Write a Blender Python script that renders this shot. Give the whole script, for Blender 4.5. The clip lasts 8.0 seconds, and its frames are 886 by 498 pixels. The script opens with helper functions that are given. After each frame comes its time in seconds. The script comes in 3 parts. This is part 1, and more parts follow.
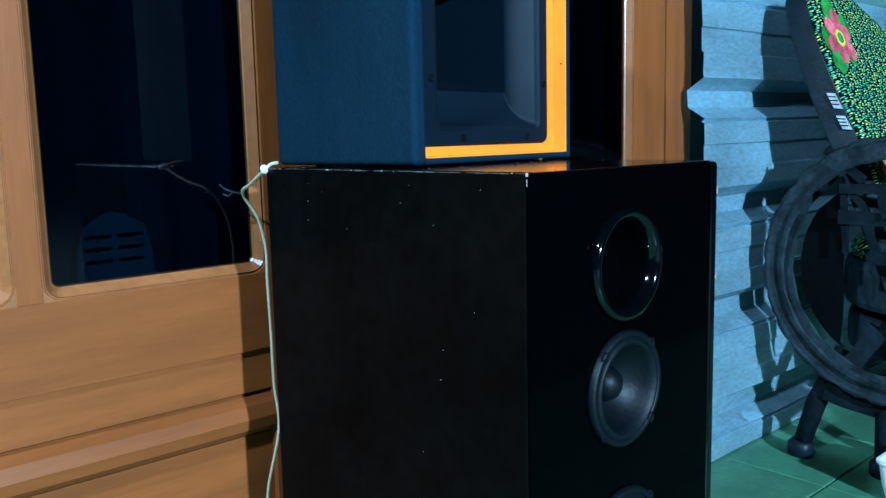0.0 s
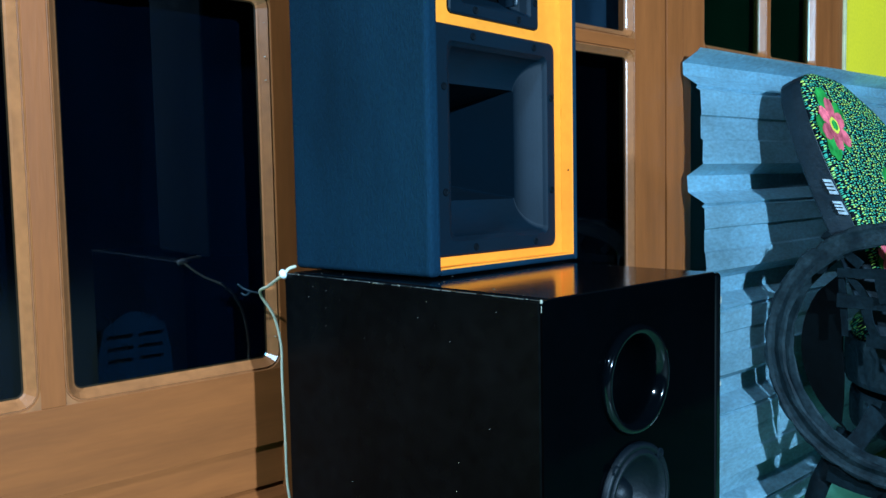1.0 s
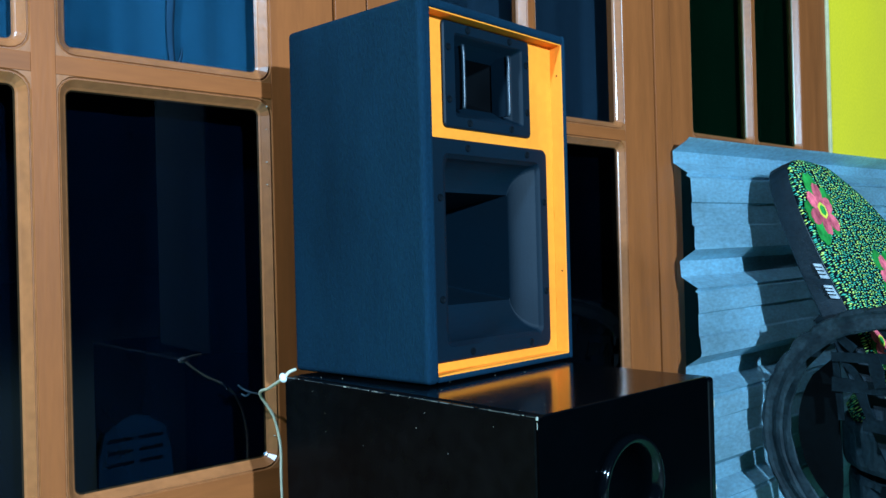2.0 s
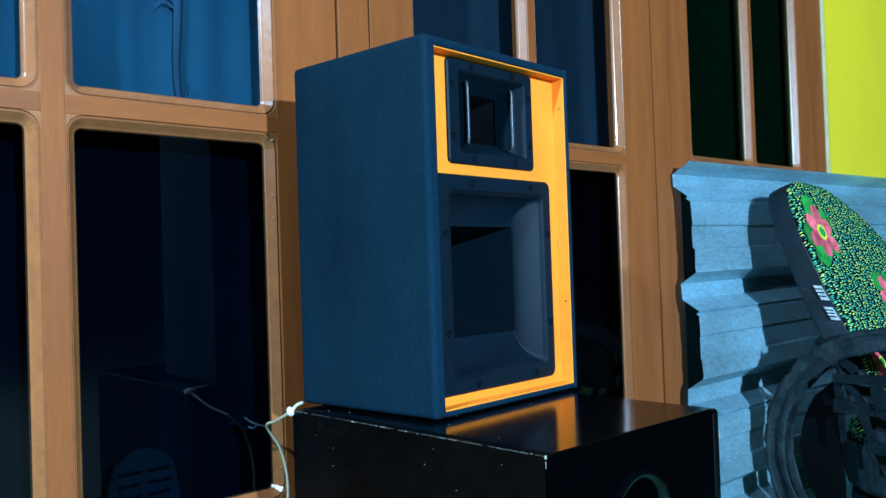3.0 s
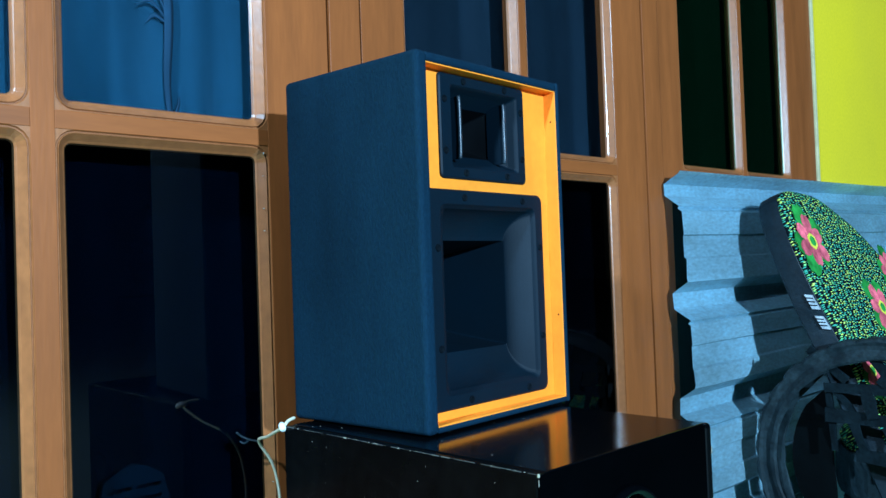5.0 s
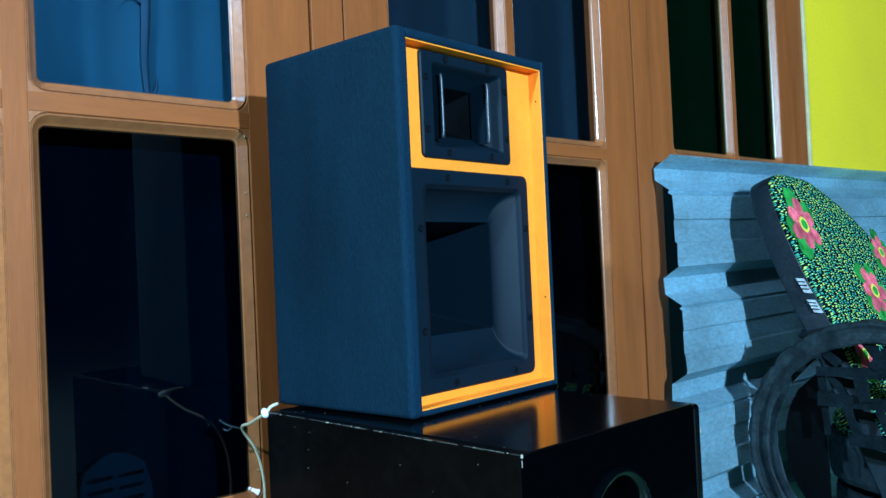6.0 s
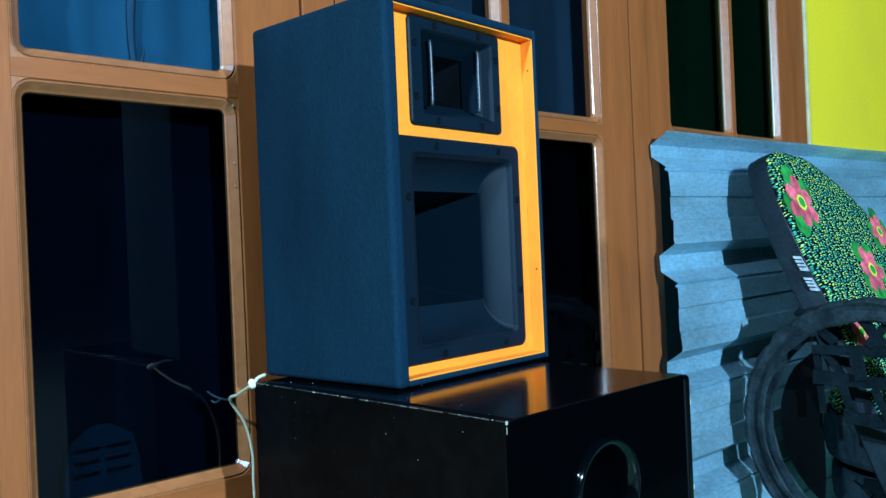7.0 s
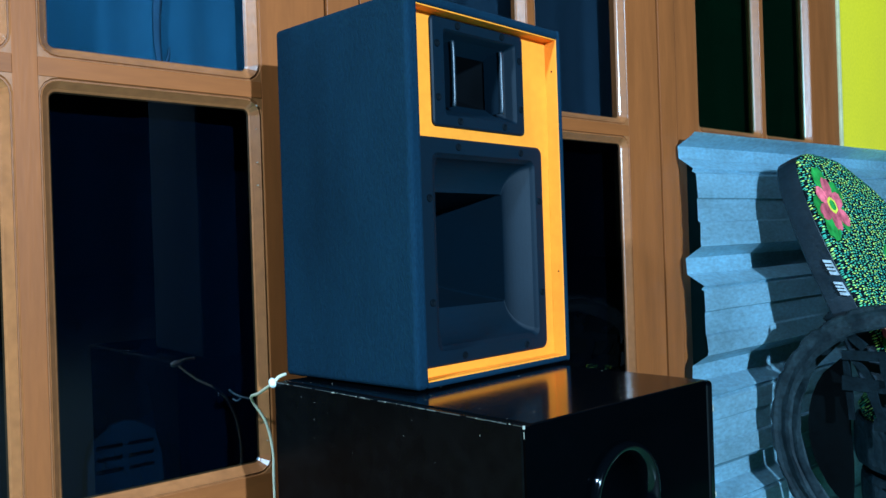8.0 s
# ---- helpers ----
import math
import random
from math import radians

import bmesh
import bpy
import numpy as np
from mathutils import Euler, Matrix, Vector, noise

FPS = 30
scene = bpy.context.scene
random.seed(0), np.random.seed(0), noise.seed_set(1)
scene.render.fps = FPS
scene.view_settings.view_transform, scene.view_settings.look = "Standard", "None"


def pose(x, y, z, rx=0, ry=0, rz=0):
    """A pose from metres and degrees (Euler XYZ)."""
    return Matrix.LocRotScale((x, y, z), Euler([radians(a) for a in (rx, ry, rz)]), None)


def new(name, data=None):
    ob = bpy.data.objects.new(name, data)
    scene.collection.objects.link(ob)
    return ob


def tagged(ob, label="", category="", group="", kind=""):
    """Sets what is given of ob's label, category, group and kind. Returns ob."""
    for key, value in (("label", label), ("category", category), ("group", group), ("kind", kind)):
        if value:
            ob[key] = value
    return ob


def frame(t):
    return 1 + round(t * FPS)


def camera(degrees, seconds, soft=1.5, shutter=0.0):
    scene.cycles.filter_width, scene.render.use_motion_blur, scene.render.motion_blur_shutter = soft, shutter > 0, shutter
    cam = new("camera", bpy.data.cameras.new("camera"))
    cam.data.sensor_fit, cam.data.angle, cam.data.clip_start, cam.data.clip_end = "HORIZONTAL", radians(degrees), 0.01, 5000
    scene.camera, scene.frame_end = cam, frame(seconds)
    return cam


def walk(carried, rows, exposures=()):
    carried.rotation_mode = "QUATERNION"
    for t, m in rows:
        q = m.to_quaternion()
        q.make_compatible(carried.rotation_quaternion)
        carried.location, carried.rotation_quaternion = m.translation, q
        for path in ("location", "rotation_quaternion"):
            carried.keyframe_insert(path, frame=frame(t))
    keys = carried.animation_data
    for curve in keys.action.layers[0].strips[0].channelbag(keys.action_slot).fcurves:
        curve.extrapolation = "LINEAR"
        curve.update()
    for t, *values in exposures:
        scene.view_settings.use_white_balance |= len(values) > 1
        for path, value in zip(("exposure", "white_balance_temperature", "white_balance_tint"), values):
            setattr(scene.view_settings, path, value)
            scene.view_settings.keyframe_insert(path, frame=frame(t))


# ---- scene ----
H = 0.67                                   # top of the large loudspeaker above the floor
cam = camera(55.73, 8.0, soft=1.5)
PATH = [
    (0, 0.0000, -0.9813, 0.0307, -41.863, -7.620, 1.333),
    (0.5, -0.0177, -0.9939, 0.0646, -41.644, -6.170, 1.116),
    (1, -0.0293, -0.9902, 0.0961, -41.973, -4.117, 1.105),
    (1.5, -0.0356, -1.0017, 0.1252, -42.157, -1.314, 1.027),
    (2, -0.0431, -1.0071, 0.1457, -42.182, 0.204, 1.490),
    (3.5, -0.0578, -1.0089, 0.1788, -42.520, 1.127, 1.981),
    (4, -0.0511, -1.0095, 0.1839, -42.827, 1.239, 1.993),
    (4.2, -0.0508, -1.0110, 0.1832, -42.815, 1.400, 2.050),
    (5.3, -0.0560, -1.0030, 0.1820, -42.960, 1.364, 2.020),
    (5.5, -0.0536, -0.9999, 0.1791, -43.060, 1.307, 1.993),
    (6, -0.0331, -1.0042, 0.1678, -43.176, 0.935, 2.596),
    (6.5, -0.0272, -1.0035, 0.1612, -43.227, 0.449, 2.770),
    (7, -0.0152, -1.0048, 0.1491, -43.097, -0.066, 2.435),
    (7.5, -0.0092, -1.0066, 0.1500, -42.064, -0.095, 2.078),
    (8, -0.0069, -1.0076, 0.1521, -41.203, -0.088, 1.905),
]
walk(cam, [(t, pose(x, y, z + H, 90 + pitch, roll, yaw)) for t, x, y, z, yaw, pitch, roll in PATH])

# ---- world and lamps ----
world = bpy.data.worlds.new("night")
world.use_nodes = True
world.node_tree.nodes["Background"].inputs[0].default_value = (0.10, 0.22, 0.42, 1)
world.node_tree.nodes["Background"].inputs[1].default_value = 0.010
scene.world = world
scene.view_settings.exposure = 0.25


def lamp(name, at, watts, radius, colour):
    data = bpy.data.lights.new(name, "POINT")
    data.energy, data.shadow_soft_size, data.color = watts, radius, colour
    ob = new(name, data)
    ob.location = at
    return ob


lamp("porch_bulb", (-0.30, -4.50, H + 1.17), 2080, 0.06, (0.38, 0.68, 1.0))
lamp("ceiling_bulb", (-1.20, -0.86, H + 1.40), 345, 0.06, (0.40, 0.69, 1.0))

# ---- materials ----
MATS = {}


def material(name, colour, rough=0.5, metal=0.0, vary=0.25, scale=8.0, fine=60.0, bump=0.15, stretch=(1, 1, 1), second=None,
             coat=0.0, spec=0.5, wear=0.15, tint_random=0.0):
    """A surface with broad stains, fine grain, uneven gloss and a fine relief."""
    if name in MATS:
        return MATS[name]
    m = bpy.data.materials.new(name)
    m.use_nodes = True
    nt = m.node_tree
    n, l = nt.nodes, nt.links
    b = n["Principled BSDF"]
    tc = n.new("ShaderNodeTexCoord")
    mp = n.new("ShaderNodeMapping")
    mp.inputs["Scale"].default_value = stretch
    l.new(tc.outputs["Object"], mp.inputs[0])
    n1, n2 = n.new("ShaderNodeTexNoise"), n.new("ShaderNodeTexNoise")
    n1.inputs["Scale"].default_value, n1.inputs["Detail"].default_value = scale, 4
    n2.inputs["Scale"].default_value, n2.inputs["Detail"].default_value = fine, 6
    l.new(mp.outputs[0], n1.inputs[0])
    l.new(mp.outputs[0], n2.inputs[0])
    c1 = Vector(colour)
    c2 = Vector(second) if second else c1 * (1 - vary)
    mix = n.new("ShaderNodeMix")
    mix.data_type = "RGBA"
    mix.inputs[6].default_value, mix.inputs[7].default_value = (*(c1 * (1 + vary * 0.4)), 1), (*c2, 1)
    ramp = n.new("ShaderNodeMapRange")
    ramp.inputs[1].default_value, ramp.inputs[2].default_value = 0.3, 0.7
    l.new(n1.outputs[0], ramp.inputs[0])
    l.new(ramp.outputs[0], mix.inputs[0])
    mul = n.new("ShaderNodeMix")
    mul.data_type, mul.blend_type = "RGBA", "MULTIPLY"
    mul.inputs[0].default_value = wear
    l.new(mix.outputs[2], mul.inputs[6])
    ramp2 = n.new("ShaderNodeMapRange")
    ramp2.inputs[1].default_value, ramp2.inputs[2].default_value = 0.3, 0.75
    ramp2.inputs[3].default_value, ramp2.inputs[4].default_value = 0.2, 1.3
    l.new(n2.outputs[0], ramp2.inputs[0])
    l.new(ramp2.outputs[0], mul.inputs[7])
    last = mul.outputs[2]
    if tint_random:
        info, hsv = n.new("ShaderNodeObjectInfo"), n.new("ShaderNodeHueSaturation")
        mr = n.new("ShaderNodeMapRange")
        mr.inputs[3].default_value, mr.inputs[4].default_value = 1 - tint_random, 1 + tint_random
        l.new(info.outputs["Random"], mr.inputs[0])
        l.new(mr.outputs[0], hsv.inputs["Value"])
        l.new(last, hsv.inputs["Color"])
        last = hsv.outputs[0]
    l.new(last, b.inputs["Base Color"])
    rr = n.new("ShaderNodeMapRange")
    rr.inputs[3].default_value, rr.inputs[4].default_value = rough * 0.8, min(1, rough * 1.25)
    l.new(n1.outputs[0], rr.inputs[0])
    l.new(rr.outputs[0], b.inputs["Roughness"])
    b.inputs["Metallic"].default_value = metal
    b.inputs["Coat Weight"].default_value = coat
    b.inputs["Coat Roughness"].default_value = 0.12
    b.inputs["Specular IOR Level"].default_value = spec
    if bump:
        bp = n.new("ShaderNodeBump")
        bp.inputs["Strength"].default_value, bp.inputs["Distance"].default_value = bump, 0.002
        l.new(n2.outputs[0], bp.inputs["Height"])
        l.new(bp.outputs[0], b.inputs["Normal"])
    MATS[name] = m
    return m


def glass(name, tint, rough=0.0):
    """A pane: what lies behind shows through its tint, and its faces mirror more at a flat angle."""
    m = bpy.data.materials.new(name)
    m.use_nodes = True
    n, l = m.node_tree.nodes, m.node_tree.links
    n.remove(n["Principled BSDF"])
    tr, gl, mx, lw = (n.new(k) for k in ("ShaderNodeBsdfTransparent", "ShaderNodeBsdfGlossy", "ShaderNodeMixShader", "ShaderNodeLayerWeight"))
    tr.inputs[0].default_value = (*tint, 1)
    gl.inputs["Roughness"].default_value = rough
    lw.inputs[0].default_value = 0.5
    power, gain = n.new("ShaderNodeMath"), n.new("ShaderNodeMath")
    power.operation, gain.operation = "POWER", "MULTIPLY_ADD"
    power.inputs[1].default_value, gain.inputs[1].default_value, gain.inputs[2].default_value = 5.0, 0.96, 0.04
    l.new(lw.outputs["Facing"], power.inputs[0])
    l.new(power.outputs[0], gain.inputs[0])
    l.new(gain.outputs[0], mx.inputs[0])
    l.new(tr.outputs[0], mx.inputs[1])
    l.new(gl.outputs[0], mx.inputs[2])
    l.new(mx.outputs[0], n["Material Output"].inputs[0])
    return m


def batik():
    """Printed cloth: small green and yellow grains strewn in wavy rows over a black ground."""
    m = bpy.data.materials.new("batik_cloth")
    m.use_nodes = True
    n, l = m.node_tree.nodes, m.node_tree.links
    b = n["Principled BSDF"]
    tc, mp, vo, nz = (n.new(k) for k in ("ShaderNodeTexCoord", "ShaderNodeMapping", "ShaderNodeTexVoronoi", "ShaderNodeTexNoise"))
    sx, add, cb = n.new("ShaderNodeSeparateXYZ"), n.new("ShaderNodeMath"), n.new("ShaderNodeCombineXYZ")
    add.operation = "MULTIPLY_ADD"
    add.inputs[1].default_value = 0.6
    l.new(tc.outputs["Object"], sx.inputs[0])
    l.new(sx.outputs[1], add.inputs[0])
    l.new(sx.outputs[2], add.inputs[2])
    l.new(sx.outputs[0], cb.inputs[0])
    l.new(add.outputs[0], cb.inputs[1])
    mp.inputs["Scale"].default_value = (0.44, 1.30, 1.0)
    l.new(cb.outputs[0], mp.inputs[0])
    l.new(mp.outputs[0], vo.inputs[0])
    vo.voronoi_dimensions = "2D"
    vo.inputs["Scale"].default_value = 165
    vo.inputs["Randomness"].default_value = 0.8
    ramp = n.new("ShaderNodeValToRGB")
    ramp.color_ramp.elements[0].position, ramp.color_ramp.elements[1].position = 0.22, 0.34
    ramp.color_ramp.elements[0].color, ramp.color_ramp.elements[1].color = (1, 1, 1, 1), (0, 0, 0, 1)
    l.new(vo.outputs["Distance"], ramp.inputs[0])
    hue = n.new("ShaderNodeValToRGB")
    hue.color_ramp.elements[0].color, hue.color_ramp.elements[1].color = (0.04, 0.34, 0.22, 1), (0.66, 0.78, 0.14, 1)
    hue.color_ramp.elements[0].position, hue.color_ramp.elements[1].position = 0.40, 0.92
    mid = hue.color_ramp.elements.new(0.55)
    mid.color = (0.13, 0.52, 0.18, 1)
    sep = n.new("ShaderNodeSeparateColor")
    l.new(vo.outputs["Color"], sep.inputs[0])
    l.new(sep.outputs[0], hue.inputs[0])
    mix = n.new("ShaderNodeMix")
    mix.data_type = "RGBA"
    mix.inputs[6].default_value = (0.0015, 0.004, 0.006, 1)
    l.new(ramp.outputs[0], mix.inputs[0])
    l.new(hue.outputs[0], mix.inputs[7])
    l.new(mix.outputs[2], b.inputs["Base Color"])
    b.inputs["Roughness"].default_value = 0.85
    b.inputs["Specular IOR Level"].default_value = 0.08
    nz.inputs["Scale"].default_value = 30
    l.new(tc.outputs["Object"], nz.inputs[0])
    bp = n.new("ShaderNodeBump")
    bp.inputs["Strength"].default_value, bp.inputs["Distance"].default_value = 0.4, 0.004
    l.new(nz.outputs[0], bp.inputs["Height"])
    l.new(bp.outputs[0], b.inputs["Normal"])
    return m


WOOD = material("varnished_teak", (0.258, 0.067, 0.0172), 0.40, vary=0.20, scale=5, fine=38, bump=0.07, stretch=(7, 7, 0.7), wear=0.12, coat=0.0, spec=0.15, tint_random=0.05)
WOOD_H = material("varnished_teak_rail", (0.258, 0.067, 0.0172), 0.40, vary=0.20, scale=5, fine=38, bump=0.07, stretch=(0.7, 7, 7), wear=0.12, coat=0.0, spec=0.15, tint_random=0.05)
# Bead colour is paler than the timber, carrying part of its highlight.
BEAD = material("worn_teak_bead_paled", (0.31, 0.096, 0.030), 0.30, vary=0.14, scale=14, fine=90, bump=0.16, wear=0.25, coat=0.20)
YELLOW = material("lime_yellow_paint", (0.76, 0.52, 0.010), 0.7, vary=0.07, scale=3, fine=120, bump=0.25, wear=0.12)
PLASTER = material("bare_white_plaster", (0.50, 0.42, 0.22), 0.85, vary=0.2, scale=20, fine=90, bump=0.4)
PLAIN = material("dim_plaster", (0.30, 0.30, 0.28), 0.9, vary=0.15, scale=2, fine=50, bump=0.2)
TILE = material("green_floor_tile", (0.075, 0.27, 0.15), 0.42, vary=0.3, scale=9, fine=70, bump=0.12, wear=0.3, tint_random=0.08)
GROUT = material("dark_grout", (0.03, 0.04, 0.03), 0.9, vary=0.3, scale=30, fine=90, bump=0.3)
CARPET = material("navy_black_carpet", (0.0026, 0.0180, 0.0335), 0.92, vary=0.42, scale=4, fine=420, bump=0.5, stretch=(1, 1.3, 0.5), wear=0.35, spec=0.06)
ORANGE = material("orange_paint", (0.98, 0.262, 0.022), 0.50, vary=0.10, scale=9, fine=120, bump=0.12, wear=0.10, spec=0.2)
PLASTIC = material("black_horn_plastic", (0.0004, 0.0064, 0.0122), 0.55, vary=0.2, scale=12, fine=300, bump=0.04, wear=0.2, spec=0.15)
LACQUER = material("black_piano_lacquer", (0.0010, 0.0016, 0.0022), 0.12, vary=0.3, scale=4, fine=55, bump=0.02, wear=0.2, spec=0.14)
DUSTY = material("dull_black_lacquer", (0.0024, 0.0026, 0.0028), 0.26, vary=0.5, scale=7, fine=55, bump=0.03, wear=0.4, spec=0.025)
# Darker copy of the lacquer, keeping the floor's reflection in the front faint.
FRONT_DIMMED = material("dimmed_front_lacquer", (0.0003, 0.0006, 0.0009), 0.08, vary=0.3, scale=4, fine=55, bump=0.01, wear=0.2, spec=0.015)
GLOSS = material("glossy_black_moulding", (0.0006, 0.0011, 0.0016), 0.07, vary=0.2, scale=8, fine=80, bump=0.02, wear=0.2, spec=0.35)
CHIP = material("chipped_primer", (0.34, 0.32, 0.26), 0.8, vary=0.3, scale=60, fine=200, bump=0.4)
WORN = material("rubbed_grey_edge", (0.055, 0.058, 0.055), 0.7, vary=0.5, scale=90, fine=300, bump=0.3, tint_random=0.9)
CONE = material("grey_cone_paper", (0.0005, 0.0024, 0.0042), 0.5, vary=0.2, scale=30, fine=200, bump=0.2, spec=0.2)
RUBBER = material("worn_tyre_rubber", (0.0018, 0.0060, 0.0085), 0.66, vary=0.45, scale=16, fine=110, bump=0.6, wear=0.6, second=(0.020, 0.036, 0.042), spec=0.14)
VINYL = material("black_vinyl", (0.0016, 0.0055, 0.0085), 0.42, vary=0.4, scale=14, fine=120, bump=0.3, wear=0.4, spec=0.2, second=(0.007, 0.016, 0.022))
STRAP = material("old_black_strap", (0.0007, 0.0026, 0.0038), 0.7, vary=0.5, scale=18, fine=120, bump=0.5, wear=0.5, second=(0.0050, 0.0125, 0.0160), spec=0.08)
GREYED = material("dusty_tyre_rubber", (0.010, 0.022, 0.028), 0.75, vary=0.5, scale=10, fine=90, bump=0.5, wear=0.5, second=(0.036, 0.060, 0.068), spec=0.1)
SHEET = material("dull_black_sheet", (0.0005, 0.0018, 0.0024), 0.8, vary=0.5, scale=9, fine=70, bump=0.3, wear=0.4, spec=0.06)
RIB = material("shiny_horn_rib", (0.008, 0.018, 0.026), 0.36, vary=0.3, scale=60, fine=200, bump=0.1, spec=0.5)
ZINC = material("galvanised_zinc", (0.49, 0.79, 0.90), 0.45, metal=0.45, vary=0.26, scale=6, fine=110, bump=0.12, wear=0.30, stretch=(0.6, 1, 1.6))
# Horn throat: near-black colour stands in for the shade deep inside.
THROAT_SHADE = material("shade_black_throat", (0.0004, 0.0010, 0.0016), 0.8, vary=0.3, scale=20, fine=200, bump=0.05, spec=0.05)
STEEL = material("dark_screw_steel", (0.0007, 0.0030, 0.0050), 0.75, metal=0.0, spec=0.08, vary=0.3, scale=40, fine=200, bump=0.1)
CABLE = material("white_cable_sheath", (0.62, 0.56, 0.40), 0.55, vary=0.2, scale=25, fine=100, bump=0.2)
TAPE = material("white_tape", (0.78, 0.78, 0.74), 0.6, vary=0.15, scale=40, fine=120, bump=0.3)
LABEL = material("scuffed_white_label", (0.40, 0.44, 0.46), 0.6, vary=0.35, scale=60, fine=160, bump=0.2, wear=0.4)
CURTAIN = material("blue_curtain", (0.005, 0.100, 0.165), 0.9, vary=0.25, scale=4, fine=300, bump=0.2, stretch=(4, 4, 0.5))
NAVY = material("navy_curtain", (0.001, 0.022, 0.038), 0.9, vary=0.25, scale=4, fine=300, bump=0.2, stretch=(4, 4, 0.5))
BOTTLE = material("reflection_green_cloth", (0.002, 0.034, 0.022), 0.9, vary=0.15, scale=3, fine=300, bump=0.2)
PINK = material("pink_print", (0.85, 0.13, 0.16), 0.75, vary=0.6, scale=45, spec=0.1, fine=160, bump=0.1, wear=0.3, tint_random=0.28)
LEAF = material("green_print", (0.020, 0.24, 0.04), 0.75, vary=0.6, scale=40, spec=0.1, fine=120, bump=0.1, tint_random=0.3)
YOLK = material("yellow_print", (0.72, 0.62, 0.05), 0.75, vary=0.3, scale=60, fine=160, bump=0.1)
TUB = material("white_plastic", (0.72, 0.80, 0.80), 0.4, vary=0.08, scale=10, fine=80, bump=0.05)
BATIK = batik()
GLASS_UP = glass("clear_pane", (0.72, 0.80, 0.86))
# Lower panes are tinted far darker than the upper ones.
GLASS_LOW = glass("dark_tint_pane", (0.070, 0.120, 0.160))
# Green tint put in for the surroundings mirrored by the window.
GLASS_GREEN = glass("reflection_green_pane", (0.20, 0.40, 0.28))


# ---- mesh helpers ----
def mesh_of(bm, mat, smooth=False):
    bmesh.ops.recalc_face_normals(bm, faces=bm.faces)
    me = bpy.data.meshes.new("mesh")
    bm.to_mesh(me)
    bm.free()
    me.materials.append(mat)
    for f in me.polygons:
        f.use_smooth = smooth
    return me


def part(name, bm, mat, parent=None, label="", smooth=False):
    ob = new(name, mesh_of(bm, mat, smooth))
    if parent:
        ob.parent = parent
    if label:
        tagged(ob, label)
    return ob


def holder(name, label, category, group="", kind="", m=None):
    ob = new(name)
    ob.empty_display_size = 0.05
    if m:
        ob.matrix_world = m
    return tagged(ob, label, category, group, kind)


def slab(x0, x1, y0, y1, z0, z1, r=0.002, seg=2, bm=None):
    """A block with rounded edges."""
    bm = bm or bmesh.new()
    b2 = bmesh.new()
    bmesh.ops.create_cube(b2, size=1, matrix=Matrix.Translation(((x0 + x1) / 2, (y0 + y1) / 2, (z0 + z1) / 2)) @ Matrix.Diagonal((abs(x1 - x0), abs(y1 - y0), abs(z1 - z0), 1)))
    if r:
        bmesh.ops.bevel(b2, geom=list(b2.edges), offset=r, segments=seg, profile=0.5, affect="EDGES")
    me = bpy.data.meshes.new("tmp")
    b2.to_mesh(me)
    b2.free()
    bm.from_mesh(me)
    bpy.data.meshes.remove(me)
    return bm


def loft(rings, closed=False, caps=False):
    """Skin through rings of equally many points."""
    bm = bmesh.new()
    vs = [[bm.verts.new(p) for p in ring] for ring in rings]
    n = len(vs[0])
    for a, b in zip(vs, vs[1:] + ([vs[0]] if closed else [])):
        for i in range(n):
            bm.faces.new((a[i], a[(i + 1) % n], b[(i + 1) % n], b[i]))
    if caps:
        bm.faces.new(vs[0])
        bm.faces.new(list(reversed(vs[-1])))
    return bm


def round_rect(x0, x1, z0, z1, r, seg=4):
    """Points and outward ways round a rectangle with rounded corners."""
    out = []
    for cx, cz, a0 in ((x1 - r, z1 - r, 0), (x0 + r, z1 - r, 90), (x0 + r, z0 + r, 180), (x1 - r, z0 + r, 270)):
        for i in range(seg + 1):
            a = radians(a0 + 90 * i / seg)
            out.append((cx + r * math.cos(a), cz + r * math.sin(a), math.cos(a), math.sin(a)))
    return out


def rect_ring(x0, x1, z0, z1, r, y, seg=4):
    return [(x, y, z) for x, z, _, _ in round_rect(x0, x1, z0, z1, r, seg)]


def frame_ring(x0, x1, z0, z1, r, profile, seg=4):
    """A moulding run round a rectangle; profile: pairs of outward offset and y."""
    path = round_rect(x0, x1, z0, z1, r, seg)
    return loft([[(x + nx * o, y, z + nz * o) for o, y in profile] for x, z, nx, nz in path], closed=True)


def turned(profile, seg=40, axis="y"):
    """A turned shape round the y axis (or z): profile of radius and place along the axis."""
    rings = []
    for r, h in profile:
        ring = []
        for i in range(seg):
            a = 2 * math.pi * i / seg
            c, s = r * math.cos(a), r * math.sin(a)
            ring.append((c, h, s) if axis == "y" else (c, s, h))
        rings.append(ring)
    return loft(rings)


def tube(points, radius, seg=8, caps=True):
    pts = [Vector(p) for p in points]
    rings = []
    for i, p in enumerate(pts):
        d = (pts[min(i + 1, len(pts) - 1)] - pts[max(i - 1, 0)]).normalized()
        a = d.orthogonal().normalized() if i == 0 else (a - d * a.dot(d)).normalized()
        b = d.cross(a)
        rr = radius[i] if isinstance(radius, (list, tuple)) else radius
        rings.append([tuple(p + rr * (math.cos(2 * math.pi * k / seg) * a + math.sin(2 * math.pi * k / seg) * b)) for k in range(seg)])
    return loft(rings, caps=caps)


